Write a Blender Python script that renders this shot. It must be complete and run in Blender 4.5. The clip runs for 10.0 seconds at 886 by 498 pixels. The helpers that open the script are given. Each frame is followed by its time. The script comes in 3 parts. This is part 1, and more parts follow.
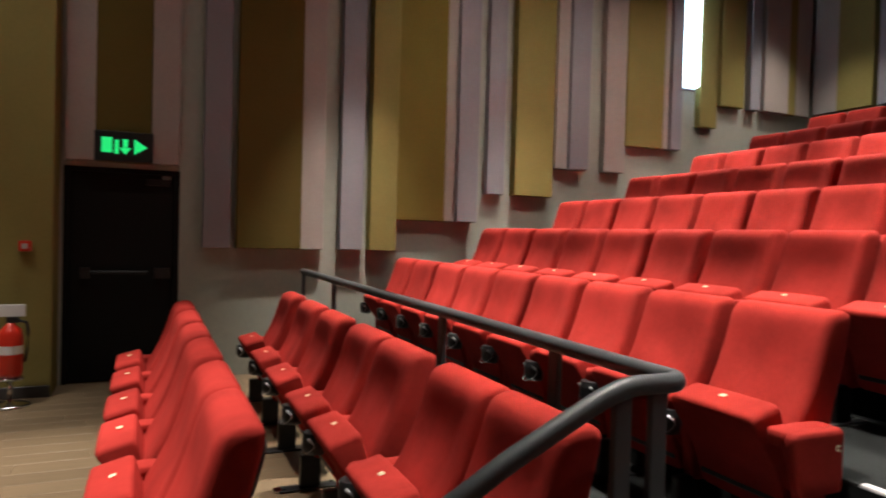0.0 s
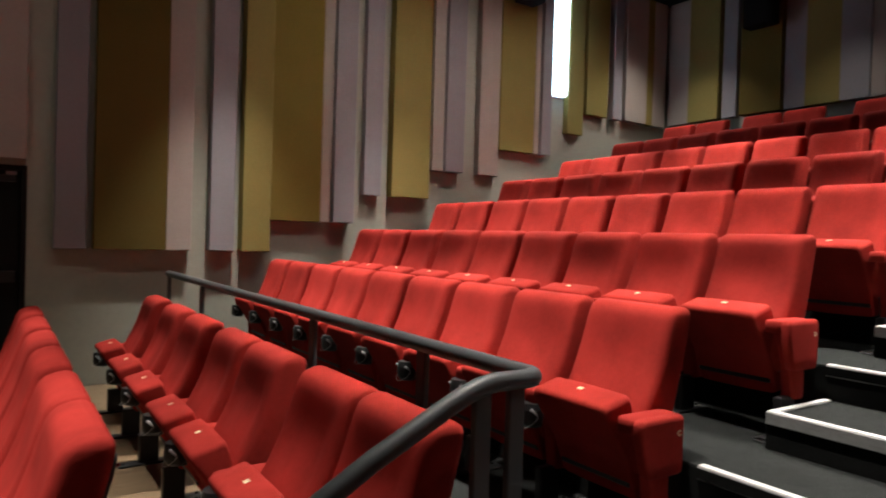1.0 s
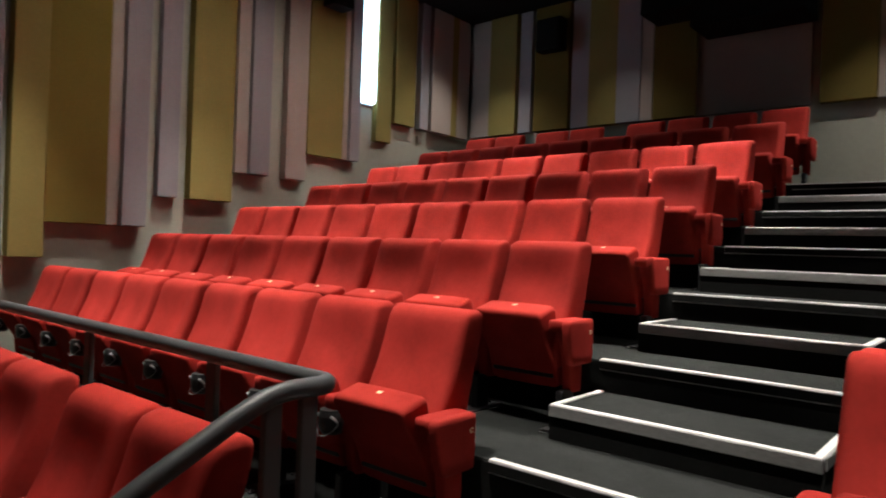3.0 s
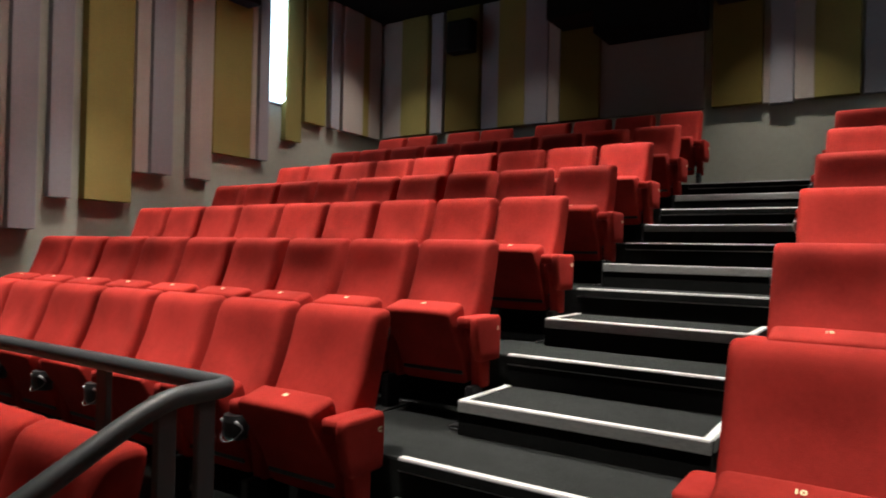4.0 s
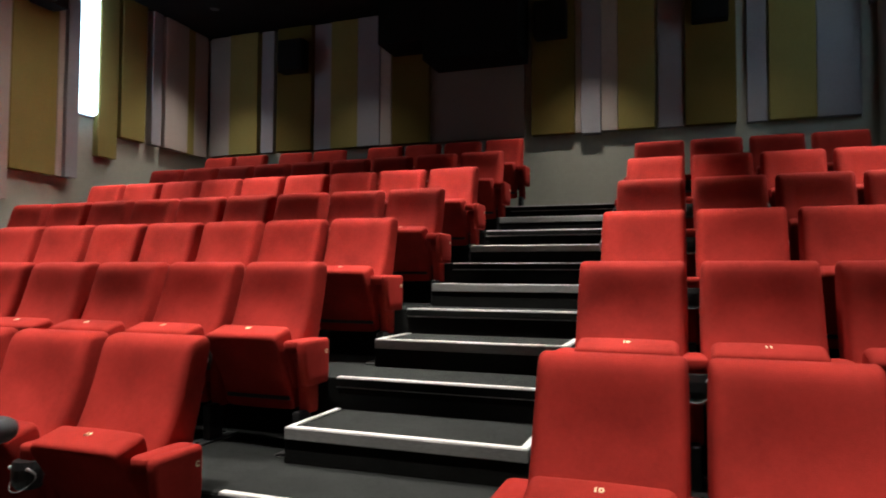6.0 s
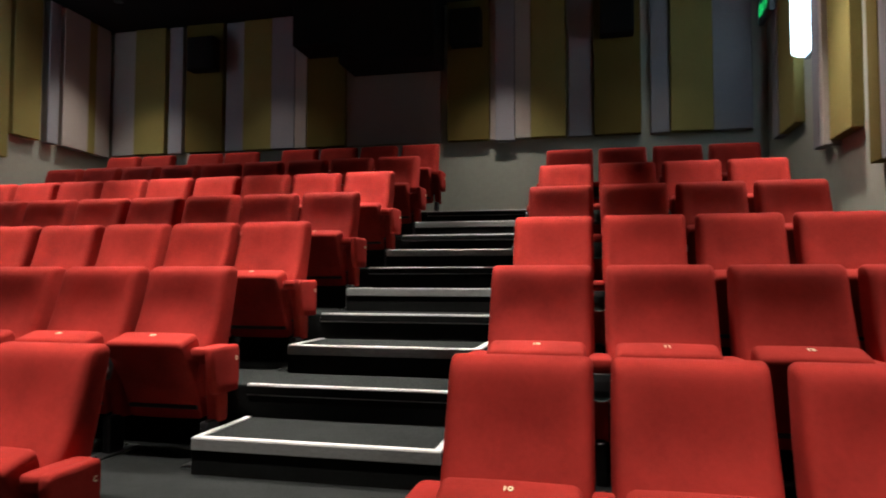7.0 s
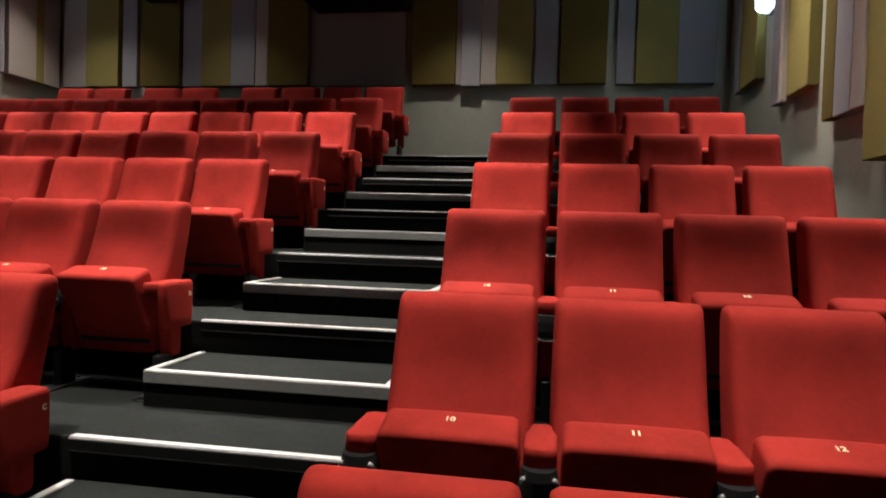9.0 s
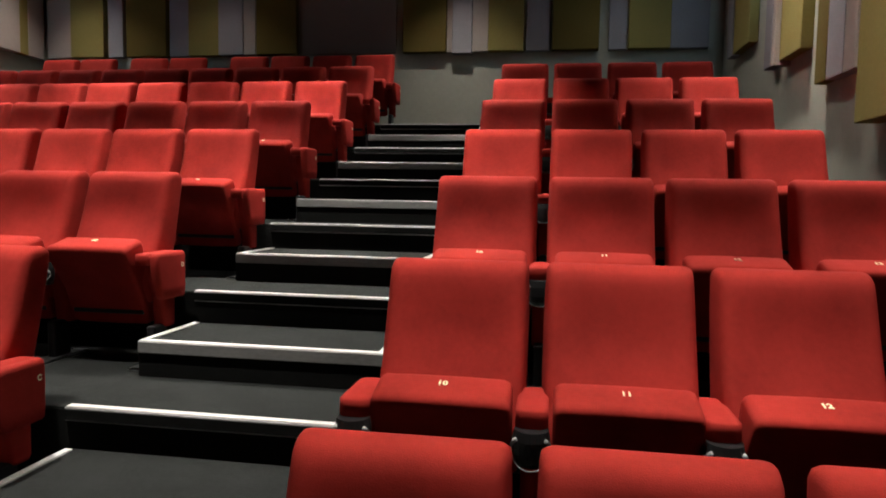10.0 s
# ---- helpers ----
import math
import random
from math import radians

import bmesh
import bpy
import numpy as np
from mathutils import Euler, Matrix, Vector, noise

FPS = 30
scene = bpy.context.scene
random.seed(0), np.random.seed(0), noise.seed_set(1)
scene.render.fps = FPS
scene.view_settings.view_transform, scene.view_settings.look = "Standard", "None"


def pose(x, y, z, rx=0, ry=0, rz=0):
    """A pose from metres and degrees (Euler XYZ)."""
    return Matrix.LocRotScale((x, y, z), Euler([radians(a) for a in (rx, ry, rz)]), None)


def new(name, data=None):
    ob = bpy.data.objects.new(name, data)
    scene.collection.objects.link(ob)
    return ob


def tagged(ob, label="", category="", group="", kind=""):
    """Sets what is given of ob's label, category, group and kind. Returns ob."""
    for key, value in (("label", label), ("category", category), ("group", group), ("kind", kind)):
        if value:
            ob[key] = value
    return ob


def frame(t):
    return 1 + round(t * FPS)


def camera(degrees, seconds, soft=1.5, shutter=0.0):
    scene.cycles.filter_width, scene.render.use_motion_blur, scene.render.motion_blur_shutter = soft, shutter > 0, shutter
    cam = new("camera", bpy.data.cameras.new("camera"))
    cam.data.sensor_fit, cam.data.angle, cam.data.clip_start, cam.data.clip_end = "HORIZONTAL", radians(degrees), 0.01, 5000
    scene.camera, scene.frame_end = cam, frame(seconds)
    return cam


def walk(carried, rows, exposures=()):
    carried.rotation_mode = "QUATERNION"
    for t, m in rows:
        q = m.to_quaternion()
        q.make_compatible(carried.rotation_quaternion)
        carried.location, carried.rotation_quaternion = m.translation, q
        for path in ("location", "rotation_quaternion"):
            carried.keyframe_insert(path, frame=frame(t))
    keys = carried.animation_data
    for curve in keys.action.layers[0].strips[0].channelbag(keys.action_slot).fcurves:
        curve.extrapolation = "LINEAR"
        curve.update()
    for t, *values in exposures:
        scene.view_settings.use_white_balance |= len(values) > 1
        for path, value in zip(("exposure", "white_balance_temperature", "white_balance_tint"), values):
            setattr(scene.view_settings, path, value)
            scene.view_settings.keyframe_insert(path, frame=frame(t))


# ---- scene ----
cam = camera(66.587, 10.0, soft=1.8, shutter=0.6)
ROWS = [
    (0, -2.4913, -1.6732, 1.2465, -23.626, -1.261, -1.558),
    (0.5, -2.4727, -1.6986, 1.2529, -28.836, -1.287, -1.739),
    (1, -2.4608, -1.7115, 1.2534, -33.712, -0.930, -1.748),
    (1.5, -2.4550, -1.7238, 1.2569, -36.960, -0.420, -1.580),
    (2, -2.4388, -1.7249, 1.2564, -41.110, -0.245, -1.595),
    (2.5, -2.4297, -1.7292, 1.2561, -45.580, -0.016, -1.989),
    (4, -2.3934, -1.7744, 1.2446, -56.681, 0.359, -1.320),
    (4.5, -2.3938, -1.7970, 1.2488, -60.314, 0.768, -0.933),
    (5, -2.3873, -1.8073, 1.2468, -64.171, 1.161, -0.644),
    (6.5, -2.3810, -1.8434, 1.2452, -73.569, 2.831, -0.210),
    (7, -2.3897, -1.8496, 1.2435, -77.347, 2.791, -0.132),
    (7.5, -2.4001, -1.8569, 1.2397, -79.983, 2.060, -0.538),
    (8, -2.4177, -1.8704, 1.2341, -80.376, 1.374, -1.150),
    (8.5, -2.4180, -1.8852, 1.2230, -80.251, 0.359, -1.624),
    (9, -2.4133, -1.8996, 1.2139, -80.407, -1.590, -1.729),
    (9.5, -2.4123, -1.9063, 1.2077, -80.365, -2.926, -1.539),
    (10, -2.4129, -1.9113, 1.1986, -80.912, -4.083, -1.038),
]
walk(cam, [(t, pose(x, y, z, 90 + pitch, roll, yaw)) for t, x, y, z, yaw, pitch, roll in ROWS],
     exposures=((0.0, 0.42), (0.6, 0.26), (1.2, 0.14), (2.5, 0.04), (5.0, 0.01), (10.0, -0.02)))

# ---- plan ----
PITCH = 1.008          # row to row
RISE = 0.34            # row to row, two steps
FLOOR = -0.25          # flat floor in front of the raked rows
LEFT, RIGHT, BACK, FRONT = 5.46, -3.97, 6.58, -7.0
CEIL = 5.08
AISLE0, AISLE1 = 0.0, -1.2
SEAT = 0.561

# ---- light ----
world = bpy.data.worlds.new("world")
scene.world = world
world.use_nodes = True
world.node_tree.nodes["Background"].inputs[0].default_value = (0.6, 0.65, 0.7, 1)
world.node_tree.nodes["Background"].inputs[1].default_value = 0.0


def spot(x, y, power, colour=(1.0, 0.935, 0.85), size=60, tilt=0.0):
    d = bpy.data.lights.new("downlight_lamp", "SPOT")
    d.energy, d.color, d.spot_size, d.spot_blend, d.shadow_soft_size = power, colour, radians(size), 1.0, 0.06
    ob = new("downlight_lamp", d)
    ob.matrix_world = pose(x, y, LAMP_Z - 0.03, 0, tilt, 0)
    return ob


LAMP_Z = CEIL - 0.01
# The lamp at x -4.6 is fill, added for the floor and wall by the door.
SPOTS = [(-2.95, 4.35, 120, 40), (-2.95, 2.5, 1500, 36), (-2.95, 0.7, 1800, 36), (-4.6, 3.8, 640, 50)]
for lx, power in ((-0.5, 1000), (1.5, 930), (3.5, 830)):
    for ly, share in ((4.35, 0.8), (2.5, 0.94), (0.5, 0.86), (-1.75 if lx < 0 else -1.1, 0.62 if lx < 0 else 0.95), (-3.4, 0.25 if lx < 0 else 0.55)):
        SPOTS.append((lx, ly, power * share * 1.9, 48))
# Both lamps at y -0.7 are fill added for the top steps and rear wall.
SPOTS += [(5.5, 4.5, 220, 84), (5.5, 2.5, 95, 84), (5.5, -0.7, 300, 80), (5.0, -0.7, 260, 56), (5.5, -2.6, 70, 84)]
for lx, ly, power, beam in SPOTS:
    spot(lx, ly, power, size=beam)


def wall_fill(x0, x1, y, tilt, power, spread=75):
    """A slim fill light under the ceiling, added to brighten a side wall."""
    d = bpy.data.lights.new("wall_fill_lamp", "AREA")
    d.shape, d.size, d.size_y, d.energy, d.color, d.spread = "RECTANGLE", x1 - x0, 0.06, power, (1.0, 0.935, 0.85), radians(spread)
    ob = new("wall_fill_lamp", d)
    ob.matrix_world = pose((x0 + x1) / 2, y, CEIL - 0.035, tilt, 0, 0)


# Added fill in segments, each powered for the wall brightness wanted there.
wall_fill(-6.5, -3.3, 3.1, 40, 8.0)
wall_fill(-3.2, -0.75, 3.1, 40, 1.6)
wall_fill(-0.1, 5.0, 3.1, 40, 20)
wall_fill(-0.3, 5.0, -2.2, -40, 19)


# ---- materials ----
def mat(name, colour, rough=0.8, metal=0.0, var=0.12, scale=6.0, bump=0.0, bump_scale=200.0, spec=0.5, sheen=0.0, emit=None, strength=0.0, stretch=(1, 1, 1), random_value=0.0, shift=False, grain=1.0):
    m = bpy.data.materials.new(name)
    m.use_nodes = True
    nt = m.node_tree
    b = nt.nodes["Principled BSDF"]
    b.inputs["Roughness"].default_value = rough
    b.inputs["Metallic"].default_value = metal
    b.inputs["Specular IOR Level"].default_value = spec
    if sheen:
        b.inputs["Sheen Weight"].default_value = sheen
        b.inputs["Sheen Roughness"].default_value = 0.5
        b.inputs["Sheen Tint"].default_value = (*colour, 1)
    tc = nt.nodes.new("ShaderNodeTexCoord")
    mp = nt.nodes.new("ShaderNodeMapping")
    mp.inputs["Scale"].default_value = stretch
    nt.links.new(tc.outputs["Object"], mp.inputs[0])
    if shift:
        where = nt.nodes.new("ShaderNodeObjectInfo")
        far = nt.nodes.new("ShaderNodeVectorMath")
        far.operation = "SCALE"
        far.inputs[0].default_value = (17.0, 29.0, 41.0)
        nt.links.new(where.outputs["Random"], far.inputs["Scale"])
        nt.links.new(far.outputs[0], mp.inputs["Location"])
    n1 = nt.nodes.new("ShaderNodeTexNoise")
    n1.inputs["Scale"].default_value = scale
    n1.inputs["Detail"].default_value = 4
    n2 = nt.nodes.new("ShaderNodeTexNoise")
    n2.inputs["Scale"].default_value = scale * 12
    n2.inputs["Detail"].default_value = 3
    for n in (n1, n2):
        nt.links.new(mp.outputs[0], n.inputs["Vector"])
    mix = nt.nodes.new("ShaderNodeMath")
    mix.operation = "ADD"
    fine = nt.nodes.new("ShaderNodeMapRange")
    fine.inputs["To Min"].default_value, fine.inputs["To Max"].default_value = 0.5 - 0.5 * grain, 0.5 + 0.5 * grain
    nt.links.new(n2.outputs["Fac"], fine.inputs["Value"])
    nt.links.new(n1.outputs["Fac"], mix.inputs[0])
    nt.links.new(fine.outputs[0], mix.inputs[1])
    rng = nt.nodes.new("ShaderNodeMapRange")
    rng.inputs["From Min"].default_value, rng.inputs["From Max"].default_value = 0.6, 1.4
    rng.inputs["To Min"].default_value, rng.inputs["To Max"].default_value = 1 - var, 1 + var
    nt.links.new(mix.outputs[0], rng.inputs["Value"])
    hsv = nt.nodes.new("ShaderNodeHueSaturation")
    hsv.inputs["Color"].default_value = (*colour, 1)
    last = rng.outputs[0]
    if random_value:
        oi = nt.nodes.new("ShaderNodeObjectInfo")
        r2 = nt.nodes.new("ShaderNodeMapRange")
        r2.inputs["To Min"].default_value, r2.inputs["To Max"].default_value = 1 - random_value, 1 + random_value
        nt.links.new(oi.outputs["Random"], r2.inputs["Value"])
        mul = nt.nodes.new("ShaderNodeMath")
        mul.operation = "MULTIPLY"
        nt.links.new(last, mul.inputs[0])
        nt.links.new(r2.outputs[0], mul.inputs[1])
        last = mul.outputs[0]
    nt.links.new(last, hsv.inputs["Value"])
    nt.links.new(hsv.outputs[0], b.inputs["Base Color"])
    if bump:
        n3 = nt.nodes.new("ShaderNodeTexNoise")
        n3.inputs["Scale"].default_value = bump_scale
        n3.inputs["Detail"].default_value = 3
        nt.links.new(mp.outputs[0], n3.inputs["Vector"])
        bp = nt.nodes.new("ShaderNodeBump")
        bp.inputs["Strength"].default_value = bump
        bp.inputs["Distance"].default_value = 0.004
        nt.links.new(n3.outputs["Fac"], bp.inputs["Height"])
        nt.links.new(bp.outputs[0], b.inputs["Normal"])
    if emit:
        b.inputs["Emission Color"].default_value = (*emit, 1)
        b.inputs["Emission Strength"].default_value = strength
    return m


RED = mat("red_velour", (0.315, 0.0255, 0.0200), 0.9, var=0.40, scale=4.0, bump=0.2, bump_scale=260, spec=0.1, sheen=0.1, random_value=0.07, shift=True, grain=0.25)
BLACK_PLASTIC = mat("black_plastic", (0.012, 0.012, 0.013), 0.4, var=0.2, scale=14, bump=0.1)
BLACK_STEEL = mat("black_steel", (0.015, 0.015, 0.016), 0.45, metal=0.2, var=0.2, scale=10)
GREY_PLASTIC = mat("pale_grey_plastic", (0.42, 0.42, 0.43), 0.45, var=0.06)
RIM_GREY = mat("satin_rim", (0.34, 0.34, 0.345), 0.4, var=0.06)
CREAM = mat("cream_embroidery", (0.85, 0.75, 0.5), 0.8, var=0.08, scale=60)
CARPET = mat("dark_carpet", (0.018, 0.0193, 0.0188), 0.95, var=0.28, scale=5, bump=0.6, bump_scale=420, spec=0.1)
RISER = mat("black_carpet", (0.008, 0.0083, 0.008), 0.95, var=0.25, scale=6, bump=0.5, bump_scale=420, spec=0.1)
NOSING = mat("worn_aluminium", (0.24, 0.24, 0.236), 0.55, metal=0.15, var=0.22, scale=8, bump=0.1, stretch=(1, 0.3, 1))
STRIP = mat("white_grip_strip", (0.58, 0.575, 0.555), 0.8, var=0.14, scale=14, bump=0.3)
WALL = mat("beige_paint", (0.345, 0.342, 0.288), 0.85, var=0.06, scale=1.5, bump=0.12, bump_scale=90, spec=0.2)
OLIVE = mat("olive_fabric", (0.245, 0.200, 0.068), 0.95, var=0.07, scale=3, bump=0.35, bump_scale=350, spec=0.1)
# Dark panels; on the left wall at -1.68 the darkness is dim light put into colour.
BROWN = mat("dark_olive_fabric", (0.125, 0.092, 0.026), 0.95, var=0.07, scale=3, bump=0.35, bump_scale=350, spec=0.1)
# The same olive fabric with half shade put into its colour.
SHADED_OLIVE = mat("shaded_olive_fabric", (0.19, 0.145, 0.036), 0.95, var=0.07, scale=3, bump=0.35, bump_scale=350, spec=0.1)
PINK = mat("pinkish_grey_fabric", (0.37, 0.315, 0.285), 0.95, var=0.06, scale=3, bump=0.35, bump_scale=350, spec=0.1)
LAVENDER = mat("lavender_grey_fabric", (0.27, 0.255, 0.275), 0.95, var=0.06, scale=3, bump=0.35, bump_scale=350, spec=0.1)
TAUPE = mat("taupe_fabric", (0.20, 0.165, 0.145), 0.95, var=0.05, scale=2, bump=0.3, bump_scale=350, spec=0.1)
CEILING = mat("black_ceiling", (0.010, 0.010, 0.010), 0.95, var=0.2, scale=4, bump=0.2, spec=0.1)
WOOD = mat("oak_laminate", (0.18, 0.124, 0.072), 0.42, var=0.22, scale=5, stretch=(0.6, 6, 1), bump=0.05, bump_scale=60, random_value=0.12)
BLACK_PAINT = mat("black_door_paint", (0.004, 0.004, 0.004), 0.6, var=0.2, scale=3, spec=0.2)
RAIL_GREY = mat("grey_powder_coat", (0.052, 0.055, 0.059), 0.5, metal=0.0, var=0.08, scale=10)
CHROME = mat("chrome", (0.7, 0.7, 0.7), 0.15, metal=1.0, var=0.05)
EXT_RED = mat("red_enamel", (0.6, 0.03, 0.015), 0.3, var=0.05)
WHITE = mat("white_paint", (0.8, 0.8, 0.78), 0.5, var=0.05)
GREEN = mat("green_sign_light", (0.02, 0.4, 0.1), 0.5, emit=(0.02, 1.0, 0.25), strength=0.55, var=0.05)
TUBE = mat("lit_diffuser", (0.9, 0.95, 1.0), 0.5, emit=(0.55, 0.80, 1.0), strength=6.0, var=0.02)
LENS = mat("lit_downlight", (1, 0.9, 0.7), 0.5, emit=(1.0, 0.88, 0.7), strength=12.0, var=0.02)
SKIRT = mat("dark_skirting", (0.035, 0.03, 0.027), 0.5, var=0.15)


# ---- mesh helpers ----
def mesh_of(name, bm, material, smooth=False):
    me = bpy.data.meshes.new(name)
    bmesh.ops.recalc_face_normals(bm, faces=bm.faces)
    for f in bm.faces:
        f.smooth = smooth
    bm.to_mesh(me)
    bm.free()
    me.materials.append(material)
    return me


def part(name, bm, material, parent=None, label="", smooth=False, at=None):
    ob = new(name, mesh_of(name, bm, material, smooth))
    if parent is not None:
        ob.parent = parent
    if at is not None:
        ob.matrix_basis = at
    return tagged(ob, label)


def empty(name, m=None):
    ob = new(name)
    ob.empty_display_size = 0.1
    if m is not None:
        ob.matrix_basis = m
    return ob


def box(bm, x0, x1, y0, y1, z0, z1, bevel=0.0, seg=2):
    vs = [bm.verts.new((x, y, z)) for x in (x0, x1) for y in (y0, y1) for z in (z0, z1)]
    idx = ((0, 1, 3, 2), (4, 6, 7, 5), (0, 4, 5, 1), (2, 3, 7, 6), (0, 2, 6, 4), (1, 5, 7, 3))
    fs = [bm.faces.new([vs[i] for i in q]) for q in idx]
    if bevel:
        es = list({e for f in fs for e in f.edges})
        bmesh.ops.bevel(bm, geom=es, offset=bevel, segments=seg, affect="EDGES", profile=0.6)
    return bm


def boxed(*a, **k):
    return box(bmesh.new(), *a, **k)


def tube(bm, pts, radius, n=12, cap=True):
    """A round tube along points."""
    pts = [Vector(p) for p in pts]
    rings = []
    for i, p in enumerate(pts):
        d = (pts[min(i + 1, len(pts) - 1)] - pts[max(i - 1, 0)]).normalized()
        u = d.cross(Vector((0, 0, 1)))
        if u.length < 1e-3:
            u = d.cross(Vector((0, 1, 0)))
        u.normalize()
        v = d.cross(u)
        r = radius[i] if isinstance(radius, list) else radius
        rings.append([bm.verts.new(p + r * (math.cos(a) * u + math.sin(a) * v)) for a in [2 * math.pi * k / n for k in range(n)]])
    for a, b in zip(rings, rings[1:]):
        for k in range(n):
            bm.faces.new((a[k], a[(k + 1) % n], b[(k + 1) % n], b[k]))
    if cap:
        bm.faces.new(rings[0])
        bm.faces.new(rings[-1])
    return bm


def lathe(bm, profile, n=20, cx=0.0, cy=0.0):
    """Turn (radius, z) pairs about an upright axis."""
    rings = [[bm.verts.new((cx + r * math.cos(2 * math.pi * k / n), cy + r * math.sin(2 * math.pi * k / n), z)) for k in range(n)] for r, z in profile]
    for a, b in zip(rings, rings[1:]):
        for k in range(n):
            bm.faces.new((a[k], a[(k + 1) % n], b[(k + 1) % n], b[k]))
    bm.faces.new(rings[0])
    bm.faces.new(rings[-1])
    return bm


def section(xf, xb, hw, r, dish, n=5, m=7, taper=0.0):
    """A rounded rectangle seen from above; its front (low x) is dished between two side bolsters."""
    pts = []
    r = min(r, 0.49 * (xb - xf), 0.98 * hw)
    for cx, cy, a0 in ((xf + r, -hw + r, 180), (xb - r, -hw + r, 270), (xb - r, hw - r, 0), (xf + r, hw - r, 90)):
        for k in range(n):
            a = radians(a0 + 90 * k / (n - 1))
            pts.append((cx + r * math.cos(a), cy + r * math.sin(a)))
    for k in range(1, m):
        y = (hw - r) * (1 - 2 * k / m)
        u = abs(y) / hw
        w = 1 / (1 + math.exp((u - 0.66) * 20))
        pts.append((xf + dish * w, y))
    return [(x, y * (1 - taper * (1 - (x - xf) / (xb - xf)))) for x, y in pts]


def loft(stations):
    """stations: (z, points). Closed at both ends."""
    bm = bmesh.new()
    rings = [[bm.verts.new((x, y, z)) for x, y in pts] for z, pts in stations]
    for a, b in zip(rings, rings[1:]):
        n = len(a)
        for k in range(n):
            bm.faces.new((a[k], a[(k + 1) % n], b[(k + 1) % n], b[k]))
    bm.faces.new(rings[0])
    bm.faces.new(rings[-1])
    return bm


def lettering(text, size, material, parent, m, name="number"):
    """Flat embroidered characters."""
    cu = bpy.data.curves.new(name, "FONT")
    cu.body, cu.size, cu.extrude, cu.align_x, cu.align_y = text, size, 0.0008, "CENTER", "CENTER"
    cu.offset = 0.0012
    tmp = new("tmp_text", cu)
    me = bpy.data.meshes.new_from_object(tmp.evaluated_get(bpy.context.evaluated_depsgraph_get()))
    bpy.data.objects.remove(tmp)
    me.materials.clear()
    me.materials.append(material)
    ob = new(name, me)
    ob.parent = parent
    ob.matrix_basis = m
    return ob


# ---- structure: floor, tiers and steps ----
floor = tagged(new("floor", mesh_of("floor", boxed(FRONT - 0.2, -1.04, AISLE1, LEFT + 0.2, FLOOR - 0.2, FLOOR - 0.004), WOOD)), "pale oak laminate flat floor before the tiers", "floor", kind="structure")
LOWER = -0.325
tagged(new("floor_bay", mesh_of("floor_bay", boxed(FRONT - 0.2, -1.0, RIGHT - 0.2, AISLE1 - 0.004, LOWER - 0.2, LOWER), CARPET)), "dark carpeted floor of the side bay", "floor", kind="structure")
for k in range(7):
    x0 = -1.04 if k == 0 else (k - 1) * PITCH
    ob = tagged(new("tier", mesh_of("tier", boxed(x0, BACK + 0.2, RIGHT - 0.2 if k else AISLE1, LEFT + 0.2, (k - 1) * RISE if k else FLOOR, k * RISE, bevel=0.004, seg=1), CARPET)), "dark grey carpeted seating tier", "tier", "seating tiers", "structure")
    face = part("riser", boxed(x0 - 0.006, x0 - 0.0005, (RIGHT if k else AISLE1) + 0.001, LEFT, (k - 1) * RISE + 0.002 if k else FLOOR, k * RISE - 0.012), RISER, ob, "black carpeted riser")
ob = tagged(new("tier", mesh_of("tier", boxed(-1.0, BACK, RIGHT - 0.2, AISLE1 - 0.004, FLOOR - 0.2, 0.0 - 0.004), CARPET)), "dark grey carpeted seating tier", "tier", "seating tiers", "structure")


def nosing(parent, x, y0, y1, z, back=None):
    """A worn metal edge with a white grip strip; back: how far its returns run along the sides."""
    bm = boxed(x - 0.012, x + 0.030, y1, y0, z - 0.055, z + 0.003, bevel=0.004, seg=1)
    if back:
        box(bm, x + 0.031, x + back, y0 - 0.04, y0 + 0.008, z - 0.052, z + 0.003, bevel=0.004, seg=1)
        box(bm, x + 0.031, x + back, y1 - 0.008, y1 + 0.04, z - 0.052, z + 0.003, bevel=0.004, seg=1)
    n = part("nosing", bm, NOSING, parent, "worn aluminium stair nosing")
    bm = boxed(x - 0.006, x + 0.026, y1 + 0.006, y0 - 0.006, z + 0.002, z + 0.0065)
    if back:
        box(bm, x + 0.027, x + back, y0 - 0.036, y0 - 0.004, z + 0.002, z + 0.0065)
        box(bm, x + 0.027, x + back, y1 + 0.004, y1 + 0.036, z + 0.002, z + 0.0065)
    part("grip_strip", bm, STRIP, n, "scuffed white grip strip")


for k in range(-1, 11):
    x = k * PITCH / 2 - (0.019 if k % 2 else 0)
    z = RISE + k * RISE / 2
    if k % 2:
        ob = tagged(new("step", mesh_of("step", boxed(x, (k + 1) * PITCH / 2 - 0.007, AISLE1, AISLE0, z - RISE / 2, z, bevel=0.003, seg=1), CARPET)), "dark carpeted aisle half step with white edging", "step", "aisle steps", "structure")
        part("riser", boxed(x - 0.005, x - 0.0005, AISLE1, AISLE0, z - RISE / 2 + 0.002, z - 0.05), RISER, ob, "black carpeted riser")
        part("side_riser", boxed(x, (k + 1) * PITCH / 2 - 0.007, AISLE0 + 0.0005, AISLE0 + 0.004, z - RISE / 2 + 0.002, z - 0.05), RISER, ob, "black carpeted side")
        nosing(ob, x - 0.004, AISLE0, AISLE1, z, back=0.50)
    else:
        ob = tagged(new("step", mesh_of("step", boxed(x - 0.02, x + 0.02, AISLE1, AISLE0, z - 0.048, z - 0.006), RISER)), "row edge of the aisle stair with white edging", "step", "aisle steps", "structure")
        nosing(ob, x - 0.006, AISLE0 + 0.003, AISLE1, z)
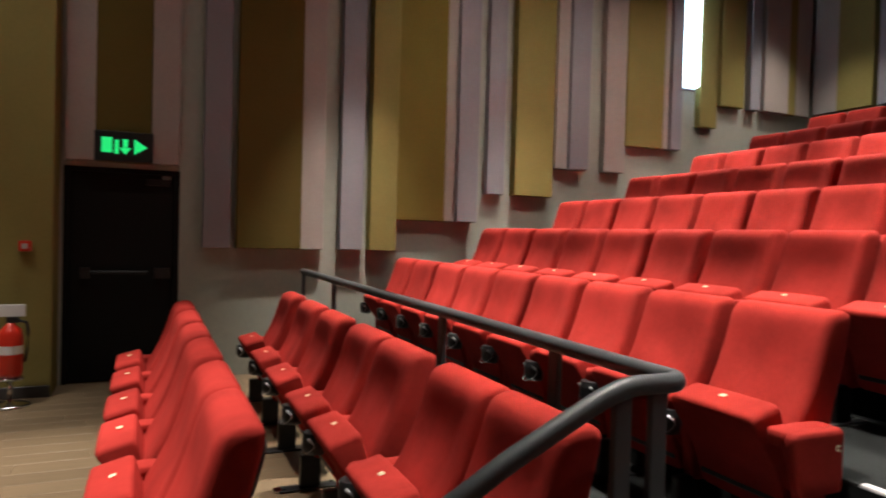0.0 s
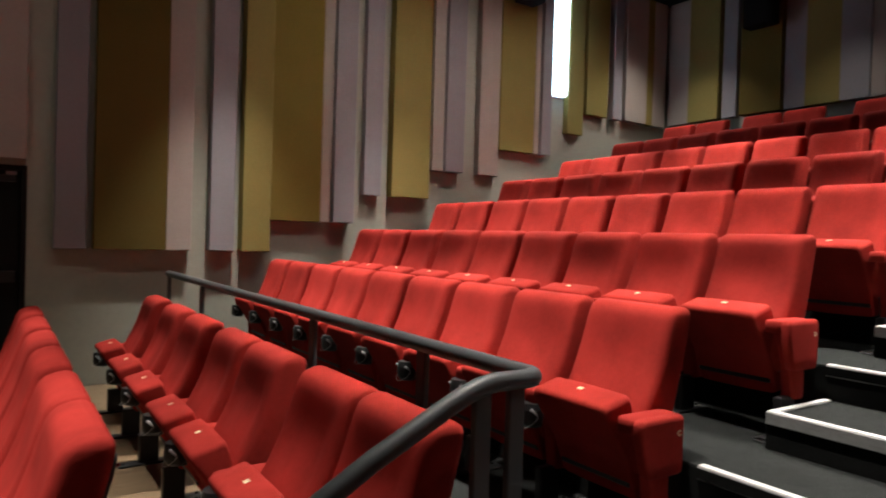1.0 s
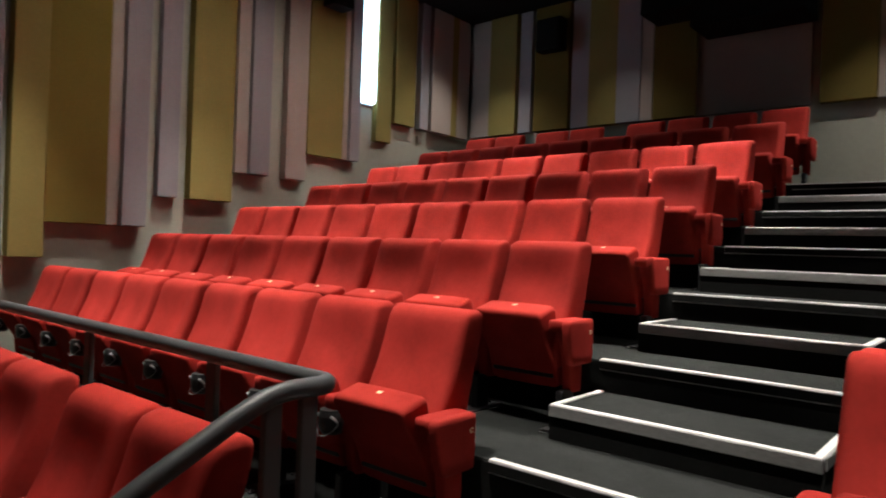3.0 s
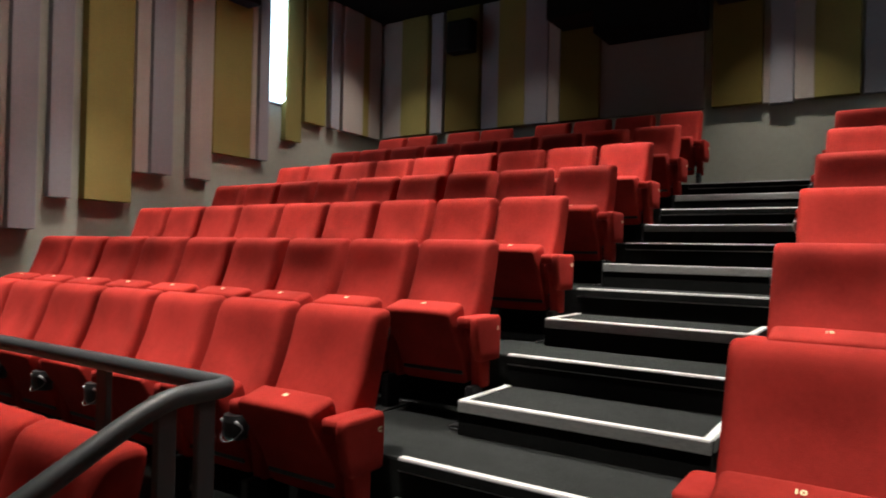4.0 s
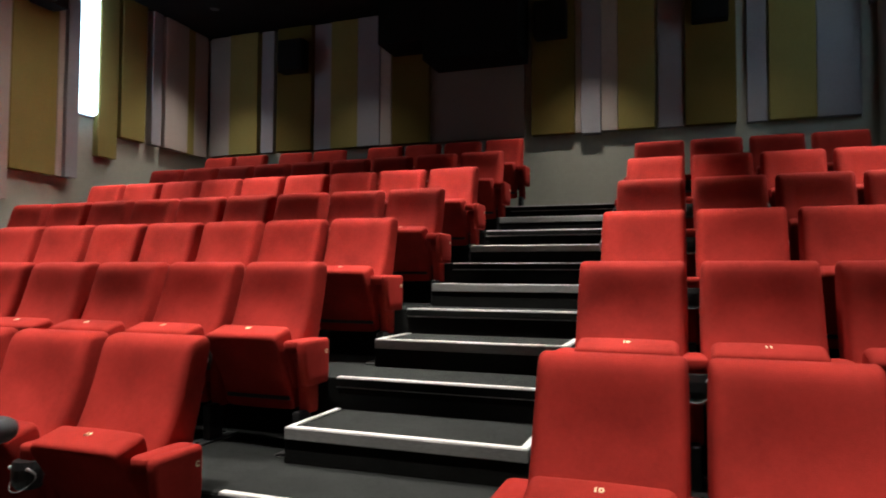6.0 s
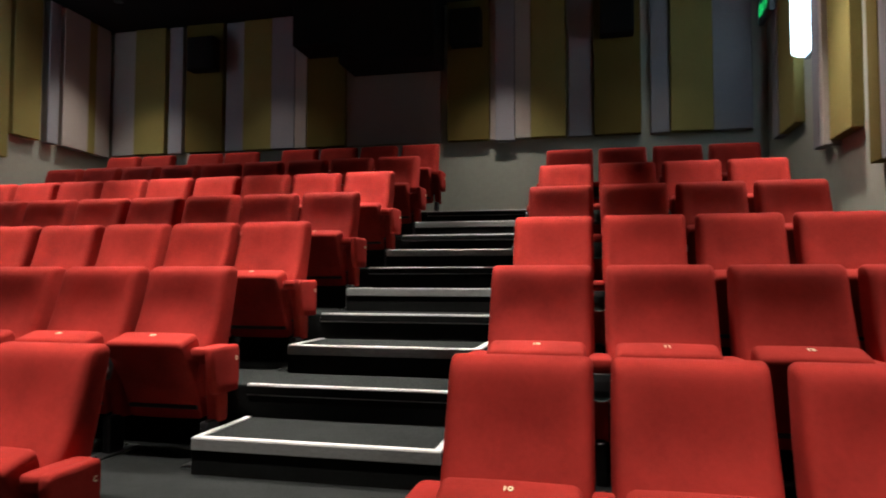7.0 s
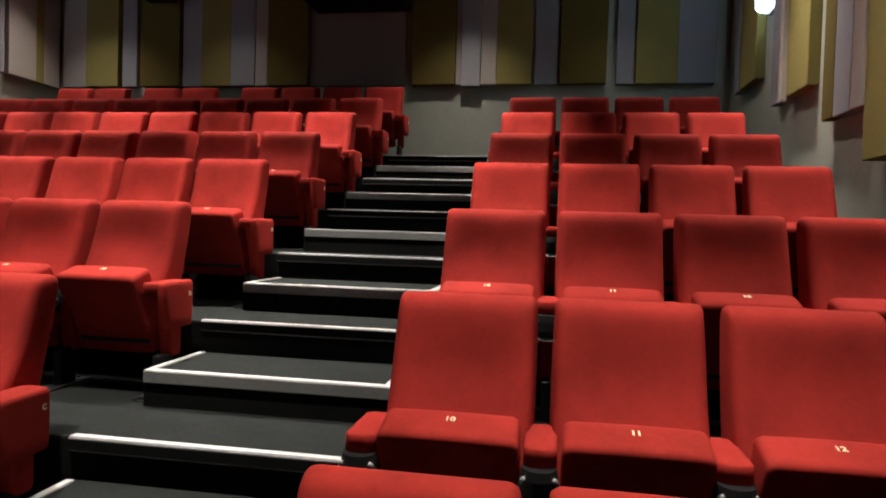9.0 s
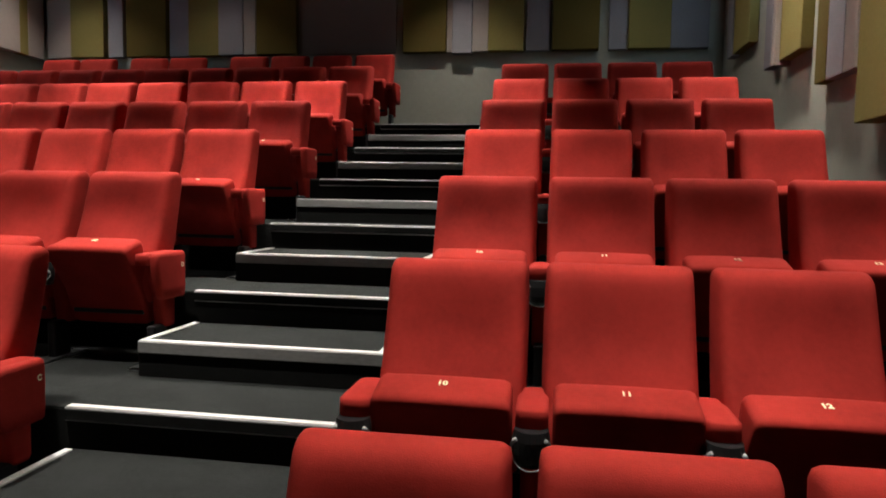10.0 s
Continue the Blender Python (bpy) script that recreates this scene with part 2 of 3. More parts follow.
ob = tagged(new("step", mesh_of("step", boxed(-1.40, -1.046, AISLE1, AISLE0, FLOOR, -0.125, bevel=0.003, seg=1), CARPET)), "dark carpeted aisle half step with white edging", "step", "aisle steps", "structure")
nosing(ob, -1.404, AISLE0, AISLE1, -0.125, back=0.34)

# ---- structure: walls and ceiling ----
DX0, DX1, DTOP = -3.21, -2.21, 1.79
bm = bmesh.new()
box(bm, FRONT, DX0, LEFT, LEFT + 0.2, FLOOR, CEIL)
box(bm, DX0, DX1, LEFT, LEFT + 0.2, DTOP, CEIL)
box(bm, DX1, BACK, LEFT, LEFT + 0.2, FLOOR, CEIL)
wall_left = tagged(new("wall_left", mesh_of("wall_left", bm, WALL)), "beige painted side wall hung with fabric panels", "wall", kind="structure")
wall_right = tagged(new("wall_right", mesh_of("wall_right", boxed(FRONT, BACK, RIGHT - 0.2, RIGHT, FLOOR, CEIL), WALL)), "beige painted side wall hung with fabric panels", "wall", kind="structure")
wall_back = tagged(new("wall_back", mesh_of("wall_back", boxed(BACK, BACK + 0.2, RIGHT - 0.2, LEFT + 0.2, FLOOR, CEIL), WALL)), "beige painted rear wall hung with fabric panels", "wall", kind="structure")
wall_front = tagged(new("wall_front", mesh_of("wall_front", boxed(FRONT - 0.2, FRONT, RIGHT - 0.2, LEFT + 0.2, FLOOR, CEIL), TAUPE)), "plain dark wall closing the hall", "wall", kind="structure")
ceiling = tagged(new("ceiling", mesh_of("ceiling", boxed(FRONT - 0.2, BACK + 0.2, RIGHT - 0.2, LEFT + 0.2, CEIL, CEIL + 0.2), CEILING)), "flat matt black ceiling", "ceiling", kind="structure")


def panel(wall, side, a, b, z0, material, depth, z1=CEIL - 0.01):
    """A fabric panel with softened edges, standing off its wall by its depth."""
    if side == "left":
        bm = boxed(a, b, LEFT - depth, LEFT - 0.001, z0, z1, bevel=0.006, seg=1)
    elif side == "right":
        bm = boxed(a, b, RIGHT + 0.001, RIGHT + depth, z0, z1, bevel=0.006, seg=1)
    else:
        bm = boxed(BACK - depth, BACK - 0.001, a, b, z0, z1, bevel=0.006, seg=1)
    return part("acoustic_panel", bm, material, wall)


H0, H1, H2, H3, H4, H5, H6 = 1.05, 1.39, 1.73, 2.09, 2.45, 2.80, 3.12
for a, b, z0, m, d in (
        (-3.20, -2.95, 1.84, PINK, 0.09), (-2.95, -2.47, 1.84, BROWN, 0.07), (-2.47, -2.22, 1.84, PINK, 0.09),
        # The panel at -1.68 takes the darker olive in place of weaker light.
        (-2.00, -1.74, H0, LAVENDER, 0.10), (-1.68, -1.04, H0, BROWN, 0.13), (-1.038, -0.80, H0, PINK, 0.12),
        # The olive panel from 0.002 to 0.59 carries its shade in the colour.
        (-0.62, -0.37, H0, LAVENDER, 0.12), (-0.30, 0.00, H0, OLIVE, 0.16), (0.002, 0.59, H1, SHADED_OLIVE, 0.10), (0.592, 0.72, H1, PINK, 0.10), (0.722, 0.98, H1, LAVENDER, 0.16),
        (1.13, 1.36, H2, LAVENDER, 0.09), (1.48, 2.01, H2, OLIVE, 0.13), (2.05, 2.22, H3, PINK, 0.11), (2.222, 2.50, H3, LAVENDER, 0.16),
        (2.77, 3.09, H3, PINK, 0.11), (3.11, 3.71, H4, OLIVE, 0.10), (3.712, 3.80, H4, PINK, 0.10), (3.802, 3.98, H4, LAVENDER, 0.15),
        (4.33, 4.64, H5, OLIVE, 0.10), (4.70, 5.14, H6, OLIVE, 0.10), (5.25, 5.44, H6, LAVENDER, 0.11), (5.50, 5.98, H6, PINK, 0.12), (5.982, 6.15, H6, OLIVE, 0.10), (6.152, 6.44, H6, PINK, 0.10)):
    panel(wall_left, "left", a, b, z0, m, d)
for a, b, z0, m, d in (
        (5.084, 5.687, 2.89, OLIVE, 0.10), (5.747, 5.956, 2.89, LAVENDER, 0.10), (4.306, 4.515, 2.49, LAVENDER, 0.10), (4.060, 4.128, 2.45, PINK, 0.15), (3.55, 4.16, 2.49, OLIVE, 0.10),
        (3.027, 3.237, 2.14, BROWN, 0.09), (2.701, 2.992, 2.13, LAVENDER, 0.10), (2.349, 2.538, 2.10, PINK, 0.16), (1.744, 2.319, 1.74, OLIVE, 0.16), (1.55, 1.85, 1.78, PINK, 0.1), (0.9, 1.5, 1.45, BROWN, 0.1),
        (-0.2, 0.5, 1.1, OLIVE, 0.12), (-1.2, -0.5, 1.1, LAVENDER, 0.1), (-2.4, -1.5, 1.1, BROWN, 0.1)):
    panel(wall_right, "right", a, b, z0, m, d)
for a, b, z0, m, d in (
        (4.95, 5.34, 3.15, PINK, 0.09), (4.43, 4.948, 3.15, OLIVE, 0.12), (4.15, 4.38, 3.15, LAVENDER, 0.09), (3.47, 4.08, 3.15, BROWN, 0.12), (3.14, 3.44, 3.15, LAVENDER, 0.08),
        (2.69, 3.138, 3.15, OLIVE, 0.11), (2.33, 2.688, 3.15, LAVENDER, 0.12), (2.15, 2.328, 3.15, PINK, 0.10), (1.56, 2.14, 3.15, BROWN, 0.11), (0.19, 1.558, 3.15, TAUPE, 0.05),
        (-0.49, 0.09, 3.15, BROWN, 0.11), (-0.57, -0.495, 3.15, PINK, 0.07), (-0.83, -0.575, 3.12, LAVENDER, 0.13), (-1.04, -0.835, 3.15, PINK, 0.10), (-1.50, -1.043, 3.15, OLIVE, 0.11),
        (-1.84, -1.53, 3.15, LAVENDER, 0.06), (-2.45, -1.86, 3.15, BROWN, 0.11), (-2.80, -2.57, 3.15, LAVENDER, 0.06), (-3.32, -2.812, 3.15, OLIVE, 0.11), (-3.78, -3.323, 3.15, LAVENDER, 0.09)):
    panel(wall_back, "back", a, b, z0, m, d)

# olive boxed-out wall beside the door
wall_olive = tagged(new("wall_olive", mesh_of("wall_olive", boxed(FRONT, -3.24, 5.0, LEFT - 0.001, FLOOR, CEIL, bevel=0.004, seg=1), OLIVE)), "olive fabric covered wall beside the exit door", "wall", kind="structure")
tagged(new("baseboard", mesh_of("baseboard", boxed(FRONT, -3.245, 4.985, 4.999, FLOOR, FLOOR + 0.10, bevel=0.003, seg=1), SKIRT)), "dark skirting board", "baseboard", kind="structure")

# door
door = tagged(new("door_1", mesh_of("door_1", boxed(DX0 + 0.045, DX1 - 0.045, LEFT + 0.035, LEFT + 0.08, FLOOR + 0.008, DTOP - 0.045, bevel=0.003, seg=1), BLACK_PAINT)), "black painted closed emergency exit door with a push bar", "door", kind="structure")
bm = bmesh.new()
box(bm, DX0, DX0 + 0.042, LEFT - 0.012, LEFT + 0.1, FLOOR, DTOP)
box(bm, DX1 - 0.042, DX1, LEFT - 0.012, LEFT + 0.1, FLOOR, DTOP)
box(bm, DX0 + 0.043, DX1 - 0.043, LEFT - 0.012, LEFT + 0.1, DTOP - 0.042, DTOP)
part("door_frame", bm, BLACK_PAINT, door)
bm = tube(bmesh.new(), [(DX0 + 0.24, LEFT - 0.04, 0.80), (DX1 - 0.28, LEFT - 0.04, 0.80)], 0.016)
box(bm, DX0 + 0.14, DX0 + 0.22, LEFT - 0.03, LEFT + 0.034, 0.74, 0.84, bevel=0.006)
box(bm, DX1 - 0.22, DX1 - 0.08, LEFT - 0.03, LEFT + 0.034, 0.74, 0.84, bevel=0.006)
part("push_bar", bm, BLACK_STEEL, door, "dark metal push bar", smooth=False)
part("door_closer", boxed(DX1 - 0.30, DX1 - 0.09, LEFT - 0.02, LEFT + 0.034, DTOP - 0.15, DTOP - 0.09, bevel=0.008), BLACK_STEEL, door)
part("door_plate", boxed(DX1 - 0.16, DX1 - 0.08, LEFT + 0.028, LEFT + 0.034, DTOP - 0.085, DTOP - 0.052), GREY_PLASTIC, door, "small pale plate")
tagged(new("wall_lobby", mesh_of("wall_lobby", boxed(DX0 - 0.1, DX1 + 0.1, LEFT + 0.201, LEFT + 0.25, FLOOR, DTOP + 0.1), BLACK_PAINT)), "dark wall closing the doorway", "wall", kind="structure")


# ---- fixtures ----
def exit_sign(m, label):
    s = tagged(empty("exit_sign", m), label, "exit sign")
    part("housing", boxed(-0.25, 0.25, -0.03, 0.03, -0.14, 0.14, bevel=0.008), BLACK_PLASTIC, s)
    for bm in (boxed(-0.19, -0.10, -0.034, -0.031, -0.06, 0.08), boxed(-0.08, -0.045, -0.034, -0.031, -0.07, 0.06)):
        part("pictogram", bm, GREEN, s, "green lit shape")
    bm = bmesh.new()
    for q in (((-0.012, 0.07), (0.032, 0.07), (0.032, -0.01), (-0.012, -0.01)), ((-0.04, -0.012), (0.06, -0.012), (0.01, -0.075))):
        bm.faces.new([bm.verts.new((x, -0.0335, z)) for x, z in q])
    part("arrow", bm, GREEN, s, "green lit arrow")
    bm = bmesh.new()
    bm.faces.new([bm.verts.new((x, -0.0335, z)) for x, z in ((0.085, -0.07), (0.20, 0.0), (0.085, 0.075))])
    part("pictogram", bm, GREEN, s, "green lit shape")
    return s


exit_sign(pose(-2.705, LEFT - 0.13, 1.98), "black exit sign with green lit pictograms above the door")
exit_sign(pose(5.85, RIGHT + 0.17, 4.42, 0, 0, 180), "black exit sign with green lit pictograms high on the wall")


def wall_light(x, y, side, z0, z1=CEIL - 0.1):
    """A tall lit diffuser on a slim back box, upright on a side wall."""
    w = tagged(empty("wall_light", pose(x, y, 0)), "tall vertical fluorescent wall light, lit bluish white", "wall light", "fluorescent wall lights")
    part("back_box", boxed(-0.138, 0.138, min(0, -side * 0.05), max(0, -side * 0.05), z0 - 0.02, z1 + 0.02, bevel=0.004, seg=1), GREY_PLASTIC, w)
    bm = bmesh.new()
    rings = []
    for z in (z0, z0 + 0.02, z1 - 0.02, z1):
        rr = 0.115 if z in (z0, z1) else 0.132
        rings.append([bm.verts.new((rr * math.cos(a), -side * (0.052 + 1.1 * rr * math.sin(a)), z)) for a in [math.pi * k / 12 for k in range(13)]])
    for a, b in zip(rings, rings[1:]):
        for k in range(12):
            bm.faces.new((a[k], a[k + 1], b[k + 1], b[k]))
        bm.faces.new((a[12], a[0], b[0], b[12]))
    bm.faces.new(rings[0])
    bm.faces.new(rings[-1])
    part("diffuser", bm, TUBE, w, "glowing white diffuser", smooth=True)
    return w


wall_light(4.16, LEFT - 0.002, 1, 3.31)
wall_light(4.78, RIGHT + 0.002, -1, 3.50)

for lx, ly, power, beam in SPOTS:
    # The added fill lamps in SPOTS get a downlight fixture as well.
    d = tagged(empty("downlight", pose(lx, ly, LAMP_Z)), "small round recessed ceiling downlight, lit warm white", "downlight", "ceiling downlights")
    part("trim_ring", lathe(bmesh.new(), [(0.060, 0.0), (0.064, 0.009), (0.050, 0.009), (0.050, 0.002)]), BLACK_STEEL, d)
    part("lens", lathe(bmesh.new(), [(0.045, 0.004), (0.045, 0.008)]), LENS, d, "lit lens")

# Bodies for the added wall fill lights.
for lx0, lx1, ly in ((-6.5, -3.3, 3.1), (-3.2, -0.75, 3.1), (-0.1, 5.0, 3.1), (-0.3, 5.0, -2.2)):
    d = tagged(empty("wall_fill_body", pose((lx0 + lx1) / 2, ly, CEIL)), "slim black ceiling body of an added wall fill light", "line light", "ceiling line lights")
    part("body", boxed(-(lx1 - lx0) / 2 - 0.02, (lx1 - lx0) / 2 + 0.02, -0.045, 0.045, -0.02, -0.001, bevel=0.003, seg=1), BLACK_STEEL, d)

# projector housing under the ceiling against the rear wall
h = tagged(empty("projector_housing", pose(6.0, 1.1, CEIL)), "black boxed projector housing under the ceiling", "housing")
part("deep_box", boxed(-0.10, 0.525, -0.96, 0.34, -0.94, -0.002, bevel=0.006), CEILING, h)
part("shallow_box", boxed(-0.10, 0.46, 0.342, 1.0, -0.66, -0.002, bevel=0.006), CEILING, h)


def wall_speaker(y, z):
    s = tagged(empty("wall_speaker", pose(BACK - 0.13, y, z)), "black boxy loudspeaker on the rear wall", "loudspeaker", "rear wall loudspeakers")
    part("cabinet", boxed(-0.24, -0.03, -0.21, 0.21, -0.24, 0.24, bevel=0.02), CEILING, s)
    part("grille", boxed(-0.252, -0.241, -0.18, 0.18, -0.21, 0.21, bevel=0.004, seg=1), CEILING, s, "black mesh grille")
    part("bracket", boxed(-0.03, 0.02, -0.05, 0.05, -0.06, 0.06), BLACK_STEEL, s)


s = tagged(empty("wall_speaker", pose(3.42, LEFT - 0.11, 4.66)), "black boxy loudspeaker high on the side wall", "loudspeaker")
part("cabinet", boxed(-0.17, 0.17, -0.28, -0.03, -0.25, 0.25, bevel=0.02), CEILING, s)
part("grille", boxed(-0.14, 0.14, -0.292, -0.281, -0.22, 0.22, bevel=0.004, seg=1), CEILING, s, "black mesh grille")
part("bracket", boxed(-0.05, 0.05, -0.03, 0.02, -0.06, 0.06), BLACK_STEEL, s)
for sy, sz in ((3.70, 4.55), (-0.20, 4.63), (-2.15, 4.62)):
    wall_speaker(sy, sz)

# handrail before the first raked row
rail = tagged(empty("handrail", pose(-1.125, 0, 0)), "dark grey tubular steel handrail before the raked seats", "handrail")
RZ, RY = 0.856, -0.24
line = [(0, 4.76, RZ), (0, RY + 0.05, RZ)]
for k in range(1, 7):
    a = radians(90 * k / 6)
    line.append((-0.05 + 0.05 * math.cos(a), RY + 0.05 - 0.05 * math.sin(a), RZ))
line += [(-0.15, RY, RZ), (-0.18, RY, RZ - 0.002), (-0.22, RY, RZ - 0.010), (-0.27, RY, RZ - 0.028), (-0.33, RY, RZ - 0.055), (-0.55, RY, RZ - 0.165), (-0.80, RY, RZ - 0.31), (-0.84, RY, RZ - 0.345), (-0.855, RY, RZ - 0.40), (-0.86, RY, FLOOR)]
part("top_rail", tube(bmesh.new(), line, 0.028, 16), RAIL_GREY, rail, smooth=True)
for py in (4.72, 3.58, 1.43, 0.40):
    part("post", boxed(-0.012, 0.012, py - 0.03, py + 0.03, FLOOR, RZ - 0.02, bevel=0.003, seg=1), RAIL_GREY, rail)
for px in (-0.09, -0.21):
    part("post", boxed(px - 0.028, px + 0.028, RY - 0.012, RY + 0.012, FLOOR, RZ - 0.022, bevel=0.003, seg=1), RAIL_GREY, rail)


# ---- cinema seats ----
def backrest_mesh():
    st = []
    rows = [(0.30, -0.235, -0.165, 0.225), (0.315, -0.256, -0.150, 0.240), (0.40, -0.296, -0.128, 0.248), (0.48, -0.274, -0.107, 0.251), (0.55, -0.248, -0.090, 0.252), (0.62, -0.219, -0.072, 0.253), (0.69, -0.195, -0.053, 0.253),
            (0.755, -0.179, -0.037, 0.253), (0.82, -0.167, -0.019, 0.252), (0.87, -0.160, -0.006, 0.251), (0.905, -0.155, 0.003, 0.250), (0.932, -0.150, 0.008, 0.249), (0.955, -0.142, 0.010, 0.249), (0.973, -0.127, 0.005, 0.246), (0.984, -0.102, -0.010, 0.238), (0.988, -0.072, -0.030, 0.224)]
    for z, xf, xb, hw in rows:
        dish = 0.013 * max(0.0, min(1.0, (z - 0.46) / 0.26)) * max(0.0, min(1.0, (0.958 - z) / 0.19))
        st.append((z, section(xf + 0.032 + 0.15 * max(-0.3, z - 0.80), xb + 0.032, hw * 1.025, 0.036, dish, m=27, taper=0.07)))
    return mesh_of("backrest", loft(st), RED, True)


def rounded(corners, n=5):
    """A closed outline with rounded corners: corners are (x, z, radius)."""
    out = []
    for k, (x, z, r) in enumerate(corners):
        p = Vector((x, z))
        a = (Vector(corners[k - 1][:2]) - p).normalized()
        b = (Vector(corners[(k + 1) % len(corners)][:2]) - p).normalized()
        cut = r / math.tan(a.angle(b) / 2)
        p0, p1 = p + a * cut, p + b * cut
        for q in range(n):
            t = q / (n - 1)
            out.append((1 - t) ** 2 * p0 + 2 * t * (1 - t) * p + t * t * p1)
    return out


def cushion_mesh():
    """A tipped-up cushion: a broad top lip over an underside that falls back to the hinge."""
    side = rounded([(-0.464, 0.597, 0.030), (-0.300, 0.642, 0.026), (-0.178, 0.198, 0.014), (-0.236, 0.190, 0.014), (-0.310, 0.350, 0.05)])
    mid = sum(side, Vector((0, 0))) / len(side)
    bm = bmesh.new()
    rings = []
    for y, g in ((-0.216, 0.030), (-0.214, 0.018), (-0.206, 0.007), (-0.190, 0.0), (-0.10, -0.002), (0.0, -0.003), (0.10, -0.002), (0.190, 0.0), (0.206, 0.007), (0.214, 0.018), (0.216, 0.030)):
        rings.append([bm.verts.new((v.x, y, v.y)) for v in [p - (p - mid).normalized() * g for p in side]])
    for a, b in zip(rings, rings[1:]):
        for k in range(len(a)):
            bm.faces.new((a[k], a[(k + 1) % len(a)], b[(k + 1) % len(a)], b[k]))
    bm.faces.new(rings[0])
    bm.faces.new(rings[-1])
    return mesh_of("seat_cushion", bm, RED, True)


def arm_mesh(z0, z1, xf, xb, hw):
    st = []
    for s, g in ((0.0, 0.018), (0.012, 0.004), (0.03, 0.0), (0.55, 0.0), (0.84, 0.0), (0.94, 0.006), (1.0, 0.024)):
        st.append((z0 + (z1 - z0) * s, section(xf + g, xb - g, hw - g, 0.032, 0.0, m=3)))
    return mesh_of("armrest", loft(st), RED, True)


def shell_mesh():
    """An unseen black back shell, added to cut red bounce, following the lean of the backrest."""
    st = []
    for z, x, hw in ((0.33, -0.105, 0.20), (0.345, -0.103, 0.215), (0.50, -0.064, 0.222), (0.62, -0.035, 0.222), (0.76, -0.001, 0.222), (0.87, 0.031, 0.220), (0.915, 0.040, 0.212), (0.925, 0.041, 0.20)):
        st.append((z, section(x - 0.022, x + 0.009, hw, 0.01, 0.0, m=3)))
    return mesh_of("back_shell", loft(st), BLACK_PLASTIC, True)


BACKREST, CUSHION, SHELL = backrest_mesh(), cushion_mesh(), shell_mesh()
ARM = arm_mesh(0.512, 0.574, -0.405, -0.13, 0.050)
SIDE_PANEL = mesh_of("side_panel", loft([(z, section(xf, -0.145 - g, 0.026 - g * 0.6, 0.02, 0.0, m=3)) for z, xf, g in ((0.340, -0.345, 0.012), (0.348, -0.362, 0.003), (0.40, -0.385, 0.0), (0.50, -0.405, 0.0), (0.552, -0.410, 0.0), (0.568, -0.405, 0.004), (0.576, -0.390, 0.014))]), RED, True)
STANDARD = mesh_of("standard", loft([(z, section(xf, xb, 0.034, 0.02, 0.0, m=3)) for z, xf, xb in ((0.185, -0.25, -0.17), (0.20, -0.265, -0.16), (0.36, -0.285, -0.16), (0.44, -0.315, -0.155), (0.511, -0.35, -0.15))]), RED, True)
bm = lathe(bmesh.new(), [(0.026, 0.398), (0.040, 0.402), (0.052, 0.417), (0.058, 0.442), (0.058, 0.482), (0.052, 0.5115)], n=20, cx=-0.392)
box(bm, -0.40, -0.343, -0.033, 0.033, 0.395, 0.511, bevel=0.008, seg=1)
CUP = mesh_of("cup_holder", bm, BLACK_PLASTIC)
turn = [radians(a) for a in range(-132, 133, 11)]
pts = [(-0.392 - 0.0605 * math.cos(math.asin(0.98 * math.sin(a))), 0.060 * math.sin(a), 0.454 - 0.054 * math.cos(a)) for a in turn]
RIM = mesh_of("rim", tube(bmesh.new(), pts, [0.0016 + 0.006 * max(0.0, (abs(a) - 1.2) / 1.1) for a in turn], 6), RIM_GREY, True)
bm = boxed(-0.34, -0.22, -0.022, 0.022, 0.012, 0.20, bevel=0.006, seg=1)
box(bm, -0.46, -0.12, -0.045, 0.045, 0.0, 0.014, bevel=0.003, seg=1)
tube(bm, [(-0.43, -0.02, 0.014), (-0.43, -0.02, 0.024)], 0.009, 8)
tube(bm, [(-0.15, 0.02, 0.014), (-0.15, 0.02, 0.024)], 0.009, 8)
LEG = mesh_of("leg", bm, BLACK_STEEL)
CAP = mesh_of("foot_cap", boxed(-0.485, -0.44, -0.03, 0.03, 0.002, 0.016, bevel=0.004, seg=1), CHROME)
bm = boxed(-0.235, -0.16, -0.255, 0.255, 0.30, 0.36, bevel=0.008, seg=1)
box(bm, -0.275, -0.20, -0.20, 0.20, 0.245, 0.272, bevel=0.006, seg=1)
PAN = mesh_of("tip_up_frame", bm, BLACK_STEEL)
bm = boxed(-0.012, -0.003, -0.012, 0.012, 0.0, 0.0012)
box(bm, 0.003, 0.012, -0.012, 0.012, 0.0, 0.0012)
BAR = mesh_of("number", bm, CREAM)


def linked(name, me, parent, m=None, label=""):
    ob = new(name, me)
    ob.parent = parent
    if m is not None:
        ob.matrix_basis = m
    return tagged(ob, label)


